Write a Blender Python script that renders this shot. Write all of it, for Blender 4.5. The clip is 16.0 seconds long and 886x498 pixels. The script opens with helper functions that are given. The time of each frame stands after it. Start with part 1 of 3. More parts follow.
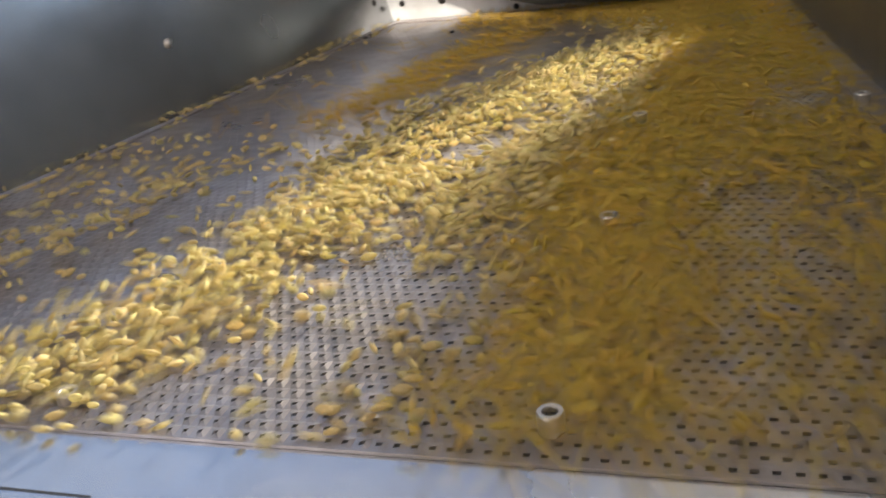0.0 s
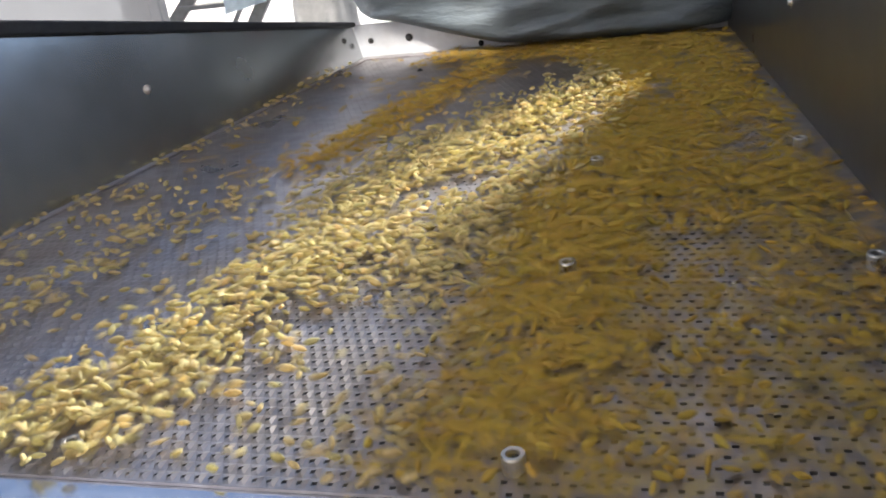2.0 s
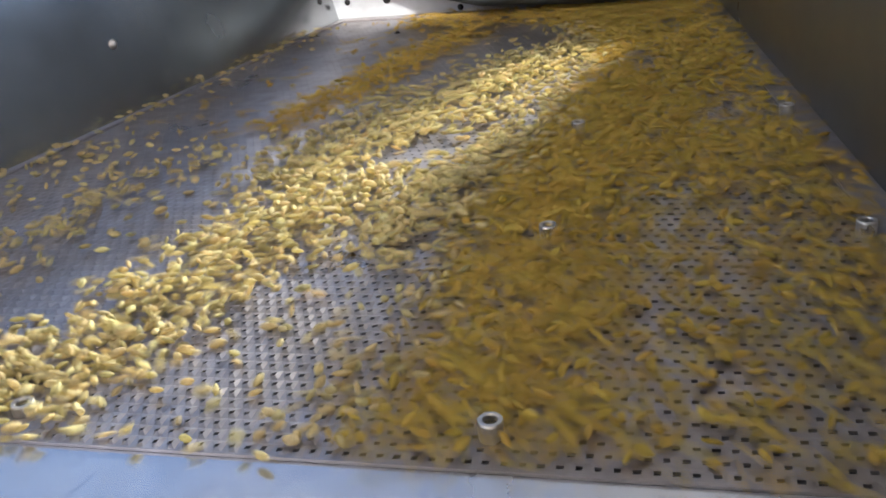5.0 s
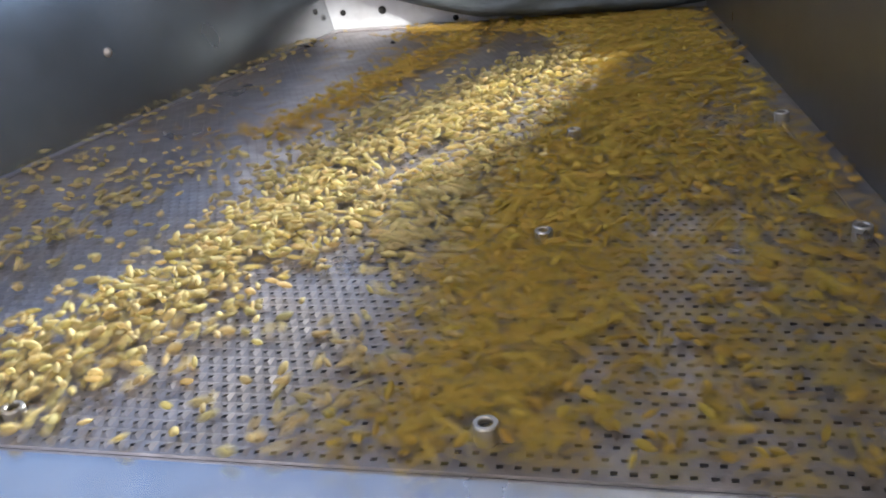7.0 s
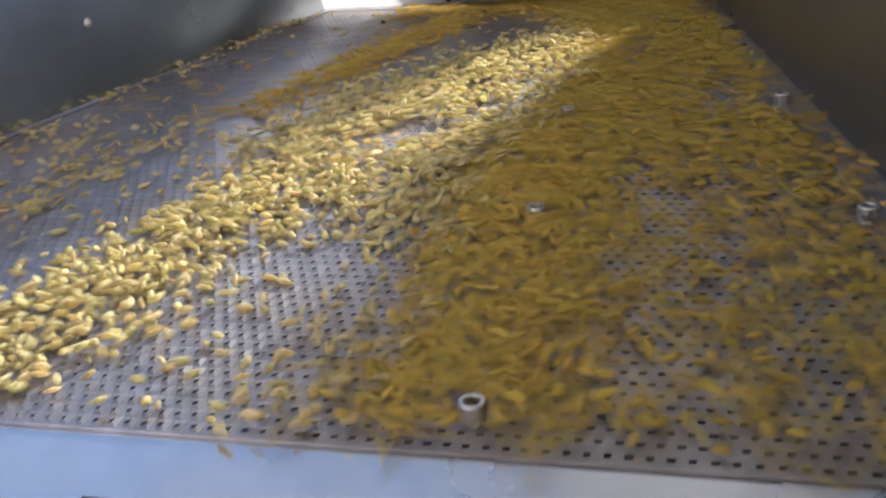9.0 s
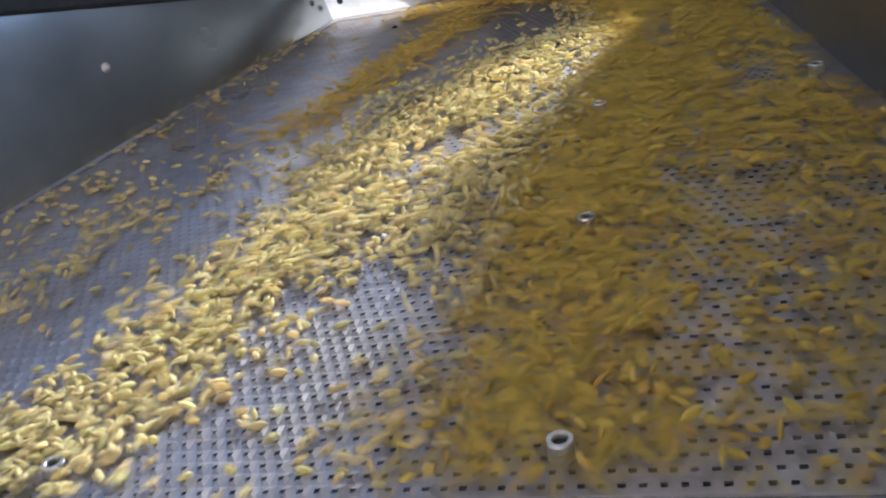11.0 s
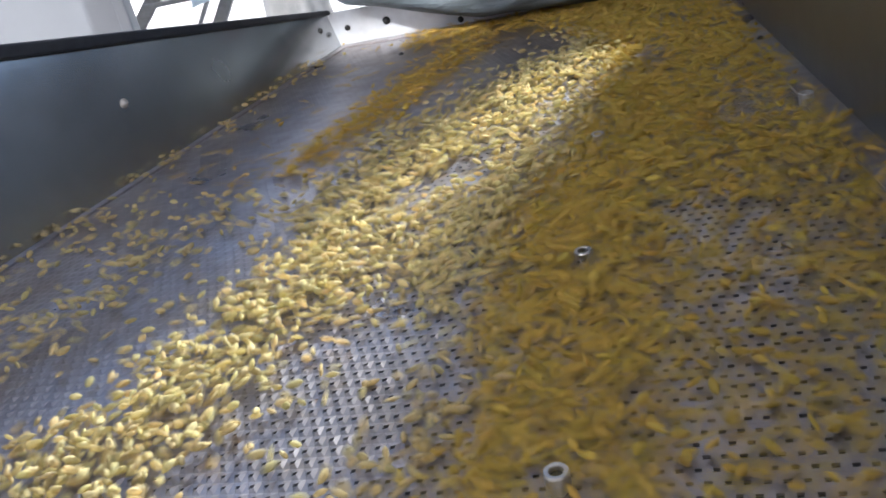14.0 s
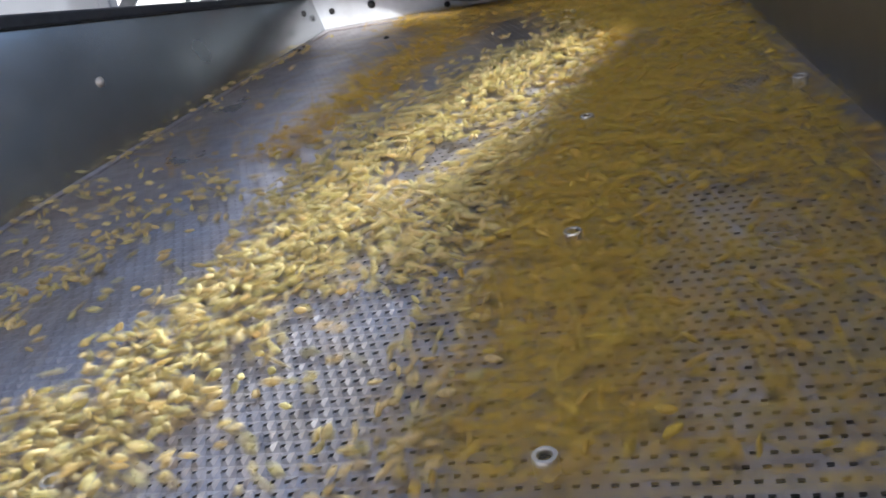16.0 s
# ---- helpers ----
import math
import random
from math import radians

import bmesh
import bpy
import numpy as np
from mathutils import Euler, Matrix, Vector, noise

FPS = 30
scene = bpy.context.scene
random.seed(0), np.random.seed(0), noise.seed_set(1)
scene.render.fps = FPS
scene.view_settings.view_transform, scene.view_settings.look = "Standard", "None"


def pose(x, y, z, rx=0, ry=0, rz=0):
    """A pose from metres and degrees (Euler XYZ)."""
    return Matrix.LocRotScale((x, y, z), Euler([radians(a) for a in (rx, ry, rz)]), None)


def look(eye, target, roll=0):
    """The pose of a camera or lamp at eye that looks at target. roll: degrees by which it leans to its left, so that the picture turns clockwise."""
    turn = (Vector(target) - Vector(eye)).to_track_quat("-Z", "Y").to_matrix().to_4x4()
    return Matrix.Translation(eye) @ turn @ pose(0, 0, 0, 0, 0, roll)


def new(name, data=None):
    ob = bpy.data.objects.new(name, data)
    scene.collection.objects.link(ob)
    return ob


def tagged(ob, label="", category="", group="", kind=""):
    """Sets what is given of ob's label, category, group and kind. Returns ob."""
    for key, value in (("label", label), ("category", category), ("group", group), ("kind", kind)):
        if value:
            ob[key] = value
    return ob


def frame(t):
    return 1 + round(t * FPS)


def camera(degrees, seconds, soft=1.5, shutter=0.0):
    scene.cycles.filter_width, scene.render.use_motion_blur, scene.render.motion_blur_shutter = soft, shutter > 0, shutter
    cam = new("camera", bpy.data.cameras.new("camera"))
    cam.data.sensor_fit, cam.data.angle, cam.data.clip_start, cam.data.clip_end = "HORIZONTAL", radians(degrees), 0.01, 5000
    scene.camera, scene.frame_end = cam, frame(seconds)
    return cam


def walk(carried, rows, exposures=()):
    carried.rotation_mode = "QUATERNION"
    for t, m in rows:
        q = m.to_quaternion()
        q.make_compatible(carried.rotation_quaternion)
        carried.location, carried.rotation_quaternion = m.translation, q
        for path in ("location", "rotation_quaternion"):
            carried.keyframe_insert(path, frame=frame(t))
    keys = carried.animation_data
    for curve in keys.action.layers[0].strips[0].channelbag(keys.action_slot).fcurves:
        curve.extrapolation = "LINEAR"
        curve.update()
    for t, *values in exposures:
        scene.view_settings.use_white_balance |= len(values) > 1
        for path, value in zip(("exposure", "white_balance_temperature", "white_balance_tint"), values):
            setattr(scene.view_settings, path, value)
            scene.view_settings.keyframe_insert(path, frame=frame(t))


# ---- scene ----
cam = camera(52.0, 16.0, soft=1.7, shutter=1.0)
PATH = [
    (0, (0.063, -0.267, 0.19), (-0.547, 1.456, -0.623), -8.1),
    (0.5, (0.06, -0.278, 0.202), (-0.491, 1.477, -0.582), -7.5),
    (1, (0.073, -0.297, 0.229), (-0.503, 1.477, -0.494), -8.1),
    (1.5, (0.072, -0.292, 0.22), (-0.482, 1.474, -0.538), -8.0),
    (2, (0.075, -0.292, 0.223), (-0.475, 1.458, -0.574), -8.3),
    (2.5, (0.073, -0.294, 0.22), (-0.481, 1.447, -0.593), -8.1),
    (3, (0.069, -0.287, 0.214), (-0.48, 1.442, -0.629), -7.7),
    (3.5, (0.069, -0.284, 0.212), (-0.461, 1.453, -0.627), -7.3),
    (5.8, (0.067, -0.276, 0.202), (-0.417, 1.464, -0.656), -6.5),
    (6, (0.066, -0.277, 0.2), (-0.415, 1.466, -0.654), -6.4),
    (6.5, (0.068, -0.274, 0.198), (-0.41, 1.476, -0.643), -6.1),
    (7, (0.068, -0.278, 0.203), (-0.417, 1.477, -0.623), -6.5),
    (7.5, (0.07, -0.28, 0.204), (-0.44, 1.475, -0.607), -6.8),
    (8, (0.069, -0.28, 0.204), (-0.447, 1.458, -0.64), -6.6),
    (8.5, (0.068, -0.271, 0.194), (-0.416, 1.476, -0.651), -5.7),
    (9, (0.064, -0.264, 0.186), (-0.397, 1.491, -0.654), -5.2),
    (9.2, (0.055, -0.264, 0.181), (-0.408, 1.485, -0.673), -4.9),
    (11.3, (0.049, -0.248, 0.207), (-0.474, 1.472, -0.667), -13.2),
    (11.5, (0.051, -0.245, 0.204), (-0.479, 1.471, -0.677), -13.3),
    (12, (0.05, -0.252, 0.209), (-0.481, 1.454, -0.69), -13.3),
    (12.5, (0.053, -0.257, 0.216), (-0.482, 1.45, -0.676), -13.6),
    (13, (0.058, -0.261, 0.223), (-0.495, 1.452, -0.648), -14.0),
    (13.5, (0.06, -0.269, 0.231), (-0.487, 1.451, -0.63), -14.1),
    (14, (0.061, -0.268, 0.23), (-0.476, 1.458, -0.626), -13.8),
    (14.5, (0.06, -0.264, 0.225), (-0.482, 1.459, -0.634), -13.7),
    (15, (0.051, -0.262, 0.216), (-0.459, 1.47, -0.646), -12.9),
    (15.5, (0.051, -0.258, 0.213), (-0.456, 1.473, -0.65), -12.9),
    (16, (0.055, -0.257, 0.215), (-0.448, 1.472, -0.656), -12.8),
]
EXPOSURE = 1.36
walk(cam, [(t, look(eye, target, roll)) for t, eye, target, roll in PATH],
     [(0, EXPOSURE, 7300, 10), (0.5, EXPOSURE, 6800, 10), (1, EXPOSURE, 6400, 10), (3.5, EXPOSURE, 6400, 10), (6, EXPOSURE, 6150, 10), (9.2, EXPOSURE, 6250, 10), (11.3, EXPOSURE, 5850, 10), (16, EXPOSURE, 5850, 10)])

# ---------------------------------------------------------------- world and light
world = bpy.data.worlds.new("sky")
scene.world = world
world.use_nodes = True
wn = world.node_tree.nodes
sky = wn.new("ShaderNodeTexSky")
sky.sky_type, sky.sun_disc = "NISHITA", False
sky.sun_elevation, sky.sun_rotation = radians(41), radians(176)
sky.air_density, sky.dust_density, sky.ozone_density = 0.85, 5.0, 0.8
wn["Background"].inputs["Strength"].default_value = 0.15
world.node_tree.links.new(sky.outputs[0], wn["Background"].inputs["Color"])

SUN_FROM = Vector((0.05, -0.75, 0.66))
sun = new("sun", bpy.data.lights.new("sun", "SUN"))
sun.data.energy, sun.data.angle, sun.data.color = 2.5, radians(0.6), (1.0, 0.96, 0.9)
sun.matrix_world = look(SUN_FROM, (0, 0, 0))

# added lamp in an invented wall opening, throws the light band over the deck
BEAM_LAMP_AT = (0.464, 1.90, 0.640)
beam_lamp = new("added_beam_lamp", bpy.data.lights.new("added_beam_lamp", "AREA"))
beam_lamp.data.shape, beam_lamp.data.size, beam_lamp.data.size_y = "RECTANGLE", 0.10, 0.10
beam_lamp.data.energy, beam_lamp.data.spread, beam_lamp.data.color = 9.8, radians(70), (0.93, 0.97, 1.0)
beam_lamp.matrix_world = look(BEAM_LAMP_AT, (-0.10, 0.30, 0.0))



# ---------------------------------------------------------------- materials
def material(name, base, rough, metal=0.0, scale=60, amount=0.25, bump=0.15, fine=400, dirt=None, dirt_scale=9, dirt_amount=0.4,
             stretch=(1, 1, 1), rough_var=0.12, islands=0.0, spec=0.5, glow_through=0.0):
    """A surface with colour and gloss that vary at two scales, and a fine relief."""
    m = bpy.data.materials.new(name)
    m.use_nodes = True
    n, l = m.node_tree.nodes, m.node_tree.links
    b = n["Principled BSDF"]
    tc = n.new("ShaderNodeTexCoord")
    mp = n.new("ShaderNodeMapping")
    mp.inputs["Scale"].default_value = stretch
    l.new(tc.outputs["Object"], mp.inputs[0])

    def tex(sc, detail=4):
        t = n.new("ShaderNodeTexNoise")
        t.inputs["Scale"].default_value, t.inputs["Detail"].default_value = sc, detail
        l.new(mp.outputs[0], t.inputs["Vector"])
        return t

    def mix(f, a, c, kind="MIX"):
        x = n.new("ShaderNodeMix")
        x.data_type, x.blend_type = "RGBA", kind
        for sock, v in ((x.inputs[0], f), (x.inputs[6], a), (x.inputs[7], c)):
            if isinstance(v, (int, float)):
                sock.default_value = v
            elif isinstance(v, tuple):
                sock.default_value = (*v, 1)
            else:
                l.new(v, sock)
        return x.outputs[2]

    def ramp(f, a, c):
        r = n.new("ShaderNodeMapRange")
        r.inputs["From Min"].default_value, r.inputs["From Max"].default_value = a, c
        l.new(f, r.inputs["Value"])
        return r.outputs[0]

    grain = tex(scale)
    dark = tuple(v * (1 - amount) for v in base)
    lite = tuple(min(1, v * (1 + amount)) for v in base)
    col = mix(ramp(grain.outputs["Fac"], 0.3, 0.7), dark, lite)
    big = tex(dirt_scale, 6)
    if dirt:
        r = n.new("ShaderNodeMath")
        r.operation = "MULTIPLY"
        l.new(ramp(big.outputs["Fac"], 0.42, 0.68), r.inputs[0])
        r.inputs[1].default_value = dirt_amount
        col = mix(r.outputs[0], col, dirt)
    if islands:
        src = n.new("ShaderNodeNewGeometry").outputs["Random Per Island"]
        k = islands
        h = n.new("ShaderNodeHueSaturation")
        v = n.new("ShaderNodeMapRange")
        v.inputs["To Min"].default_value, v.inputs["To Max"].default_value = 1 - k, 1 + k
        l.new(src, v.inputs["Value"])
        l.new(v.outputs[0], h.inputs["Value"])
        l.new(col, h.inputs["Color"])
        w = n.new("ShaderNodeMath")
        w.operation = "FRACT"
        w2 = n.new("ShaderNodeMath")
        w2.operation, w2.inputs[1].default_value = "MULTIPLY", 17.31
        l.new(src, w2.inputs[0])
        l.new(w2.outputs[0], w.inputs[0])
        hv = n.new("ShaderNodeMapRange")
        hv.inputs["To Min"].default_value, hv.inputs["To Max"].default_value = 0.5 - 0.06 * k, 0.5 + 0.06 * k
        l.new(w.outputs[0], hv.inputs["Value"])
        l.new(hv.outputs[0], h.inputs["Hue"])
        col = h.outputs[0]
    l.new(col, b.inputs["Base Color"])
    b.inputs["Metallic"].default_value = metal
    b.inputs["Specular IOR Level"].default_value = spec
    rr = n.new("ShaderNodeMapRange")
    rr.inputs["From Min"].default_value, rr.inputs["From Max"].default_value = 0.3, 0.7
    rr.inputs["To Min"].default_value, rr.inputs["To Max"].default_value = max(0.03, rough - rough_var), min(1, rough + rough_var)
    l.new(big.outputs["Fac"], rr.inputs["Value"])
    l.new(rr.outputs[0], b.inputs["Roughness"])
    if bump:
        bp = n.new("ShaderNodeBump")
        bp.inputs["Strength"].default_value, bp.inputs["Distance"].default_value = bump, 0.002
        l.new(tex(fine, 3).outputs["Fac"], bp.inputs["Height"])
        l.new(bp.outputs[0], b.inputs["Normal"])
    if glow_through:
        tr, mx = n.new("ShaderNodeBsdfTranslucent"), n.new("ShaderNodeMixShader")
        l.new(col, tr.inputs["Color"])
        mx.inputs[0].default_value = glow_through
        l.new(b.outputs[0], mx.inputs[1])
        l.new(tr.outputs[0], mx.inputs[2])
        l.new(mx.outputs[0], n["Material Output"].inputs["Surface"])
    return m


DECK = material("deck_steel", (0.345, 0.318, 0.318), 0.36, 0.85, 90, 0.18, 0.05, 900, dirt=(0.235, 0.19, 0.145), dirt_scale=11, dirt_amount=0.6)
# darker copy of the panel steel: the right side's shade is in the colour
PANEL_SHADE = material("panel_steel_shade", (0.19, 0.187, 0.182), 0.30, 0.85, 40, 0.06, 0.02, 300, dirt=(0.15, 0.14, 0.12), dirt_scale=3, dirt_amount=0.3, rough_var=0.05)
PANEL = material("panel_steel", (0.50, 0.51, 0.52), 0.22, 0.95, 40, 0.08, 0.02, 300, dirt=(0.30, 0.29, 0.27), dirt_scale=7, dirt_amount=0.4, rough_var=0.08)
PLATE = material("plate_steel", (0.70, 0.71, 0.72), 0.42, 0.35, 60, 0.10, 0.03, 300, dirt=(0.45, 0.44, 0.42), dirt_scale=25, dirt_amount=0.5)
LIP = material("lip_steel", (0.62, 0.64, 0.68), 0.22, 0.9, 50, 0.06, 0.015, 200, dirt=(0.5, 0.5, 0.5), dirt_scale=12, dirt_amount=0.4, rough_var=0.08)
RUBBER = material("black_rubber", (0.018, 0.019, 0.022), 0.6, 0, 120, 0.3, 0.1)
BOLT = material("zinc_bolt", (0.50, 0.47, 0.43), 0.33, 0.8, 300, 0.15, 0.05, dirt=(0.4, 0.33, 0.22), dirt_scale=120, dirt_amount=0.5)
# near-black for dark rivets, and as painted shade inside holes and bores
DARK = material("shade_and_rivet_black", (0.02, 0.019, 0.018), 0.8, 0, 30, 0.3, 0.05)
# one rice, two tints: pale where light falls, orange for the shaded stream
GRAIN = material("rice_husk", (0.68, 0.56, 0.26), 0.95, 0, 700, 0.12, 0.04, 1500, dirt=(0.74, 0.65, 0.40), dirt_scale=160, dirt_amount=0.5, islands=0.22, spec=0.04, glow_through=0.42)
GRAIN_SHADE = material("rice_husk_shade_tint", (0.61, 0.43, 0.095), 0.95, 0, 700, 0.12, 0.04, 1500, dirt=(0.66, 0.48, 0.13), dirt_scale=160, dirt_amount=0.5, islands=0.22, spec=0.04, glow_through=0.35)
CLOTH = material("grey_tarpaulin", (0.125, 0.145, 0.152), 0.60, 0, 45, 0.3, 1.0, 220, dirt=(0.13, 0.145, 0.15), dirt_scale=14, dirt_amount=0.55, stretch=(0.4, 0.4, 1.6))
# white sheet metal painted dark grey, so the bin looks shaded under the sun
BIN_SHADED = material("white_panel_shaded", (0.135, 0.143, 0.155), 0.45, 0, 6, 0.05, 0.03, 40, dirt=(0.11, 0.118, 0.13), dirt_scale=2, dirt_amount=0.5)
ALU = material("ladder_aluminium", (0.27, 0.265, 0.25), 0.45, 0.3, 30, 0.12, 0.05, dirt=(0.19, 0.175, 0.15), dirt_scale=14, dirt_amount=0.4)
CONCRETE = material("pale_concrete", (0.62, 0.61, 0.58), 0.85, 0, 6, 0.12, 0.2, 60, dirt=(0.48, 0.46, 0.43), dirt_scale=0.8)
PLASTER = material("white_plaster", (0.80, 0.80, 0.78), 0.8, 0, 3, 0.06, 0.1, 40, dirt=(0.66, 0.66, 0.64), dirt_scale=0.7)
# for the unseen walls and roof that are added around the machine
BLOCKER_GREY = material("blocker_sheeting", (0.58, 0.58, 0.59), 0.7, 0, 4, 0.1, 0.1, 40, dirt=(0.46, 0.45, 0.44), dirt_scale=1.2)
PLASTIC = material("milky_plastic", (0.50, 0.49, 0.45), 0.35, 0, 25, 0.2, 0.4, 60, dirt=(0.30, 0.29, 0.26), dirt_scale=12)
BLUE_SHEET = material("pale_blue_sheet", (0.66, 0.76, 0.80), 0.4, 0, 20, 0.15, 0.2, 60, dirt=(0.78, 0.82, 0.84), dirt_scale=9)
RED = material("red_print", (0.13, 0.05, 0.055), 0.6, 0, 60, 0.3, 0.1)


# ---------------------------------------------------------------- mesh helpers
def part(name, bm, mat, parent=None, label="", smooth=False):
    """Links a bmesh as one mesh object under a thing or a part."""
    me = bpy.data.meshes.new(name)
    bm.to_mesh(me)
    bm.free()
    me.materials.append(mat)
    if smooth:
        me.shade_smooth()
    ob = new(name, me)
    ob.parent = parent
    if label:
        tagged(ob, label)
    return ob


def thing(name, at=(0, 0, 0)):
    ob = new(name)
    ob.empty_display_size = 0.05
    ob.location = at
    return ob


def prism(pts, height, bevel=0.0):
    """A closed solid from a plan outline [(x, y, z)...] and a lift (vector)."""
    bm = bmesh.new()
    low = [bm.verts.new(p) for p in pts]
    up = [bm.verts.new(Vector(p) + Vector(height)) for p in pts]
    bm.faces.new(low[::-1])
    bm.faces.new(up)
    for i in range(len(pts)):
        j = (i + 1) % len(pts)
        bm.faces.new((low[i], low[j], up[j], up[i]))
    bmesh.ops.recalc_face_normals(bm, faces=bm.faces)
    if bevel:
        bmesh.ops.bevel(bm, geom=list(bm.edges), offset=bevel, segments=2, affect="EDGES", profile=0.5)
    return bm


def box(a, b, bevel=0.0):
    (x0, y0, z0), (x1, y1, z1) = a, b
    return prism([(x0, y0, z0), (x1, y0, z0), (x1, y1, z0), (x0, y1, z0)], (0, 0, z1 - z0), bevel)


def lathe(profile, seg=20, at=(0, 0, 0), turn=None):
    """A body turned from (radius, height) pairs."""
    bm = bmesh.new()
    rings = []
    for r, h in profile:
        rings.append([bm.verts.new((r * math.cos(2 * math.pi * k / seg), r * math.sin(2 * math.pi * k / seg), h)) for k in range(seg)])
    for a, b in zip(rings, rings[1:]):
        for k in range(seg):
            bm.faces.new((a[k], a[(k + 1) % seg], b[(k + 1) % seg], b[k]))
    bm.faces.new(rings[0][::-1])
    bm.faces.new(rings[-1])
    m = Matrix.Translation(at) @ (turn or Matrix())
    bmesh.ops.transform(bm, matrix=m, verts=bm.verts)
    return bm


# ---------------------------------------------------------------- plan of the deck
Y0, Y1 = -0.030, 0.775
GROUND = -0.95


def left_x(y):
    return -0.438 + 0.207 * (y - 0.23)


def right_x(y):
    return 0.176 - 0.124 * (y - 0.235)


def rim_z(y):
    return 0.044 + 0.211 * (0.763 - y)


# ---------------------------------------------------------------- large structure
ground = part("ground", box((-40, -40, GROUND - 0.2), (40, 60, GROUND)), CONCRETE)
tagged(ground, "pale concrete yard ground", "ground", kind="structure")
# unseen low wall, added to cut the sky light coming from the right
right_blocker = part("sky_blocker_right", box((1.3, -4, GROUND), (1.45, 1.88, 0.45)), BLOCKER_GREY)
tagged(right_blocker, "unseen low dull grey wall added to block light from the right", "wall", kind="structure")
# unseen too: added to close the side behind the camera
rear_wall = part("added_wall_rear", box((-1.7, -4.15, GROUND), (1.45, -4.0, 2.3)), BLOCKER_GREY)
tagged(rear_wall, "unseen dull grey wall added behind the machine", "wall", kind="structure")
# unseen roof added for shade; its slot throws a sun patch on the back plate
SUN_SLOT_X, SUN_SLOT_Y = (-0.21, 0.03), (-1.90, -1.81)
bm = bmesh.new()
xs, ys = (-1.7, SUN_SLOT_X[0], SUN_SLOT_X[1], 1.45), (-4.15, SUN_SLOT_Y[0], SUN_SLOT_Y[1], 2.0)
for i in range(3):
    for j in range(3):
        if (i, j) != (1, 1):
            bmesh.ops.create_cube(bm, size=1, matrix=Matrix.Translation(((xs[i] + xs[i + 1]) / 2, (ys[j] + ys[j + 1]) / 2, 2.31))
                                  @ Matrix.Diagonal((xs[i + 1] - xs[i], ys[j + 1] - ys[j], 0.02, 1)))
roof_blocker = part("ceiling", bm, BLOCKER_GREY)
tagged(roof_blocker, "unseen flat grey roof added to shade the machine, with a sun slot", "ceiling", kind="structure")
# unseen wall, added to keep sky light off the right; opening holds the lamp
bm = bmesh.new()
xs, zs = (-0.32, BEAM_LAMP_AT[0] - 0.09, BEAM_LAMP_AT[0] + 0.09, 1.45), (GROUND, BEAM_LAMP_AT[2] - 0.09, BEAM_LAMP_AT[2] + 0.09, 2.3)
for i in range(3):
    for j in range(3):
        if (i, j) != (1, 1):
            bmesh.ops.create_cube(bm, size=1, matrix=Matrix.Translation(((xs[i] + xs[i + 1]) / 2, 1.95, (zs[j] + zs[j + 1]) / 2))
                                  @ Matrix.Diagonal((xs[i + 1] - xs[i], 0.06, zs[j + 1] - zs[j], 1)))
back_blocker = part("sky_blocker_back", bm, BLOCKER_GREY)
tagged(back_blocker, "unseen dull grey wall added to block the sky, with a lamp opening", "wall", kind="structure")
far_wall = part("wall_far", box((-16, 12.0, GROUND), (9, 12.3, 4.5)), PLASTER)
tagged(far_wall, "sunlit white plastered wall behind the yard", "wall", kind="structure")

# ---------------------------------------------------------------- the grain cleaner
machine = tagged(thing("grain_cleaner"), "steel grain cleaner with a perforated vibrating deck", "grain cleaner")


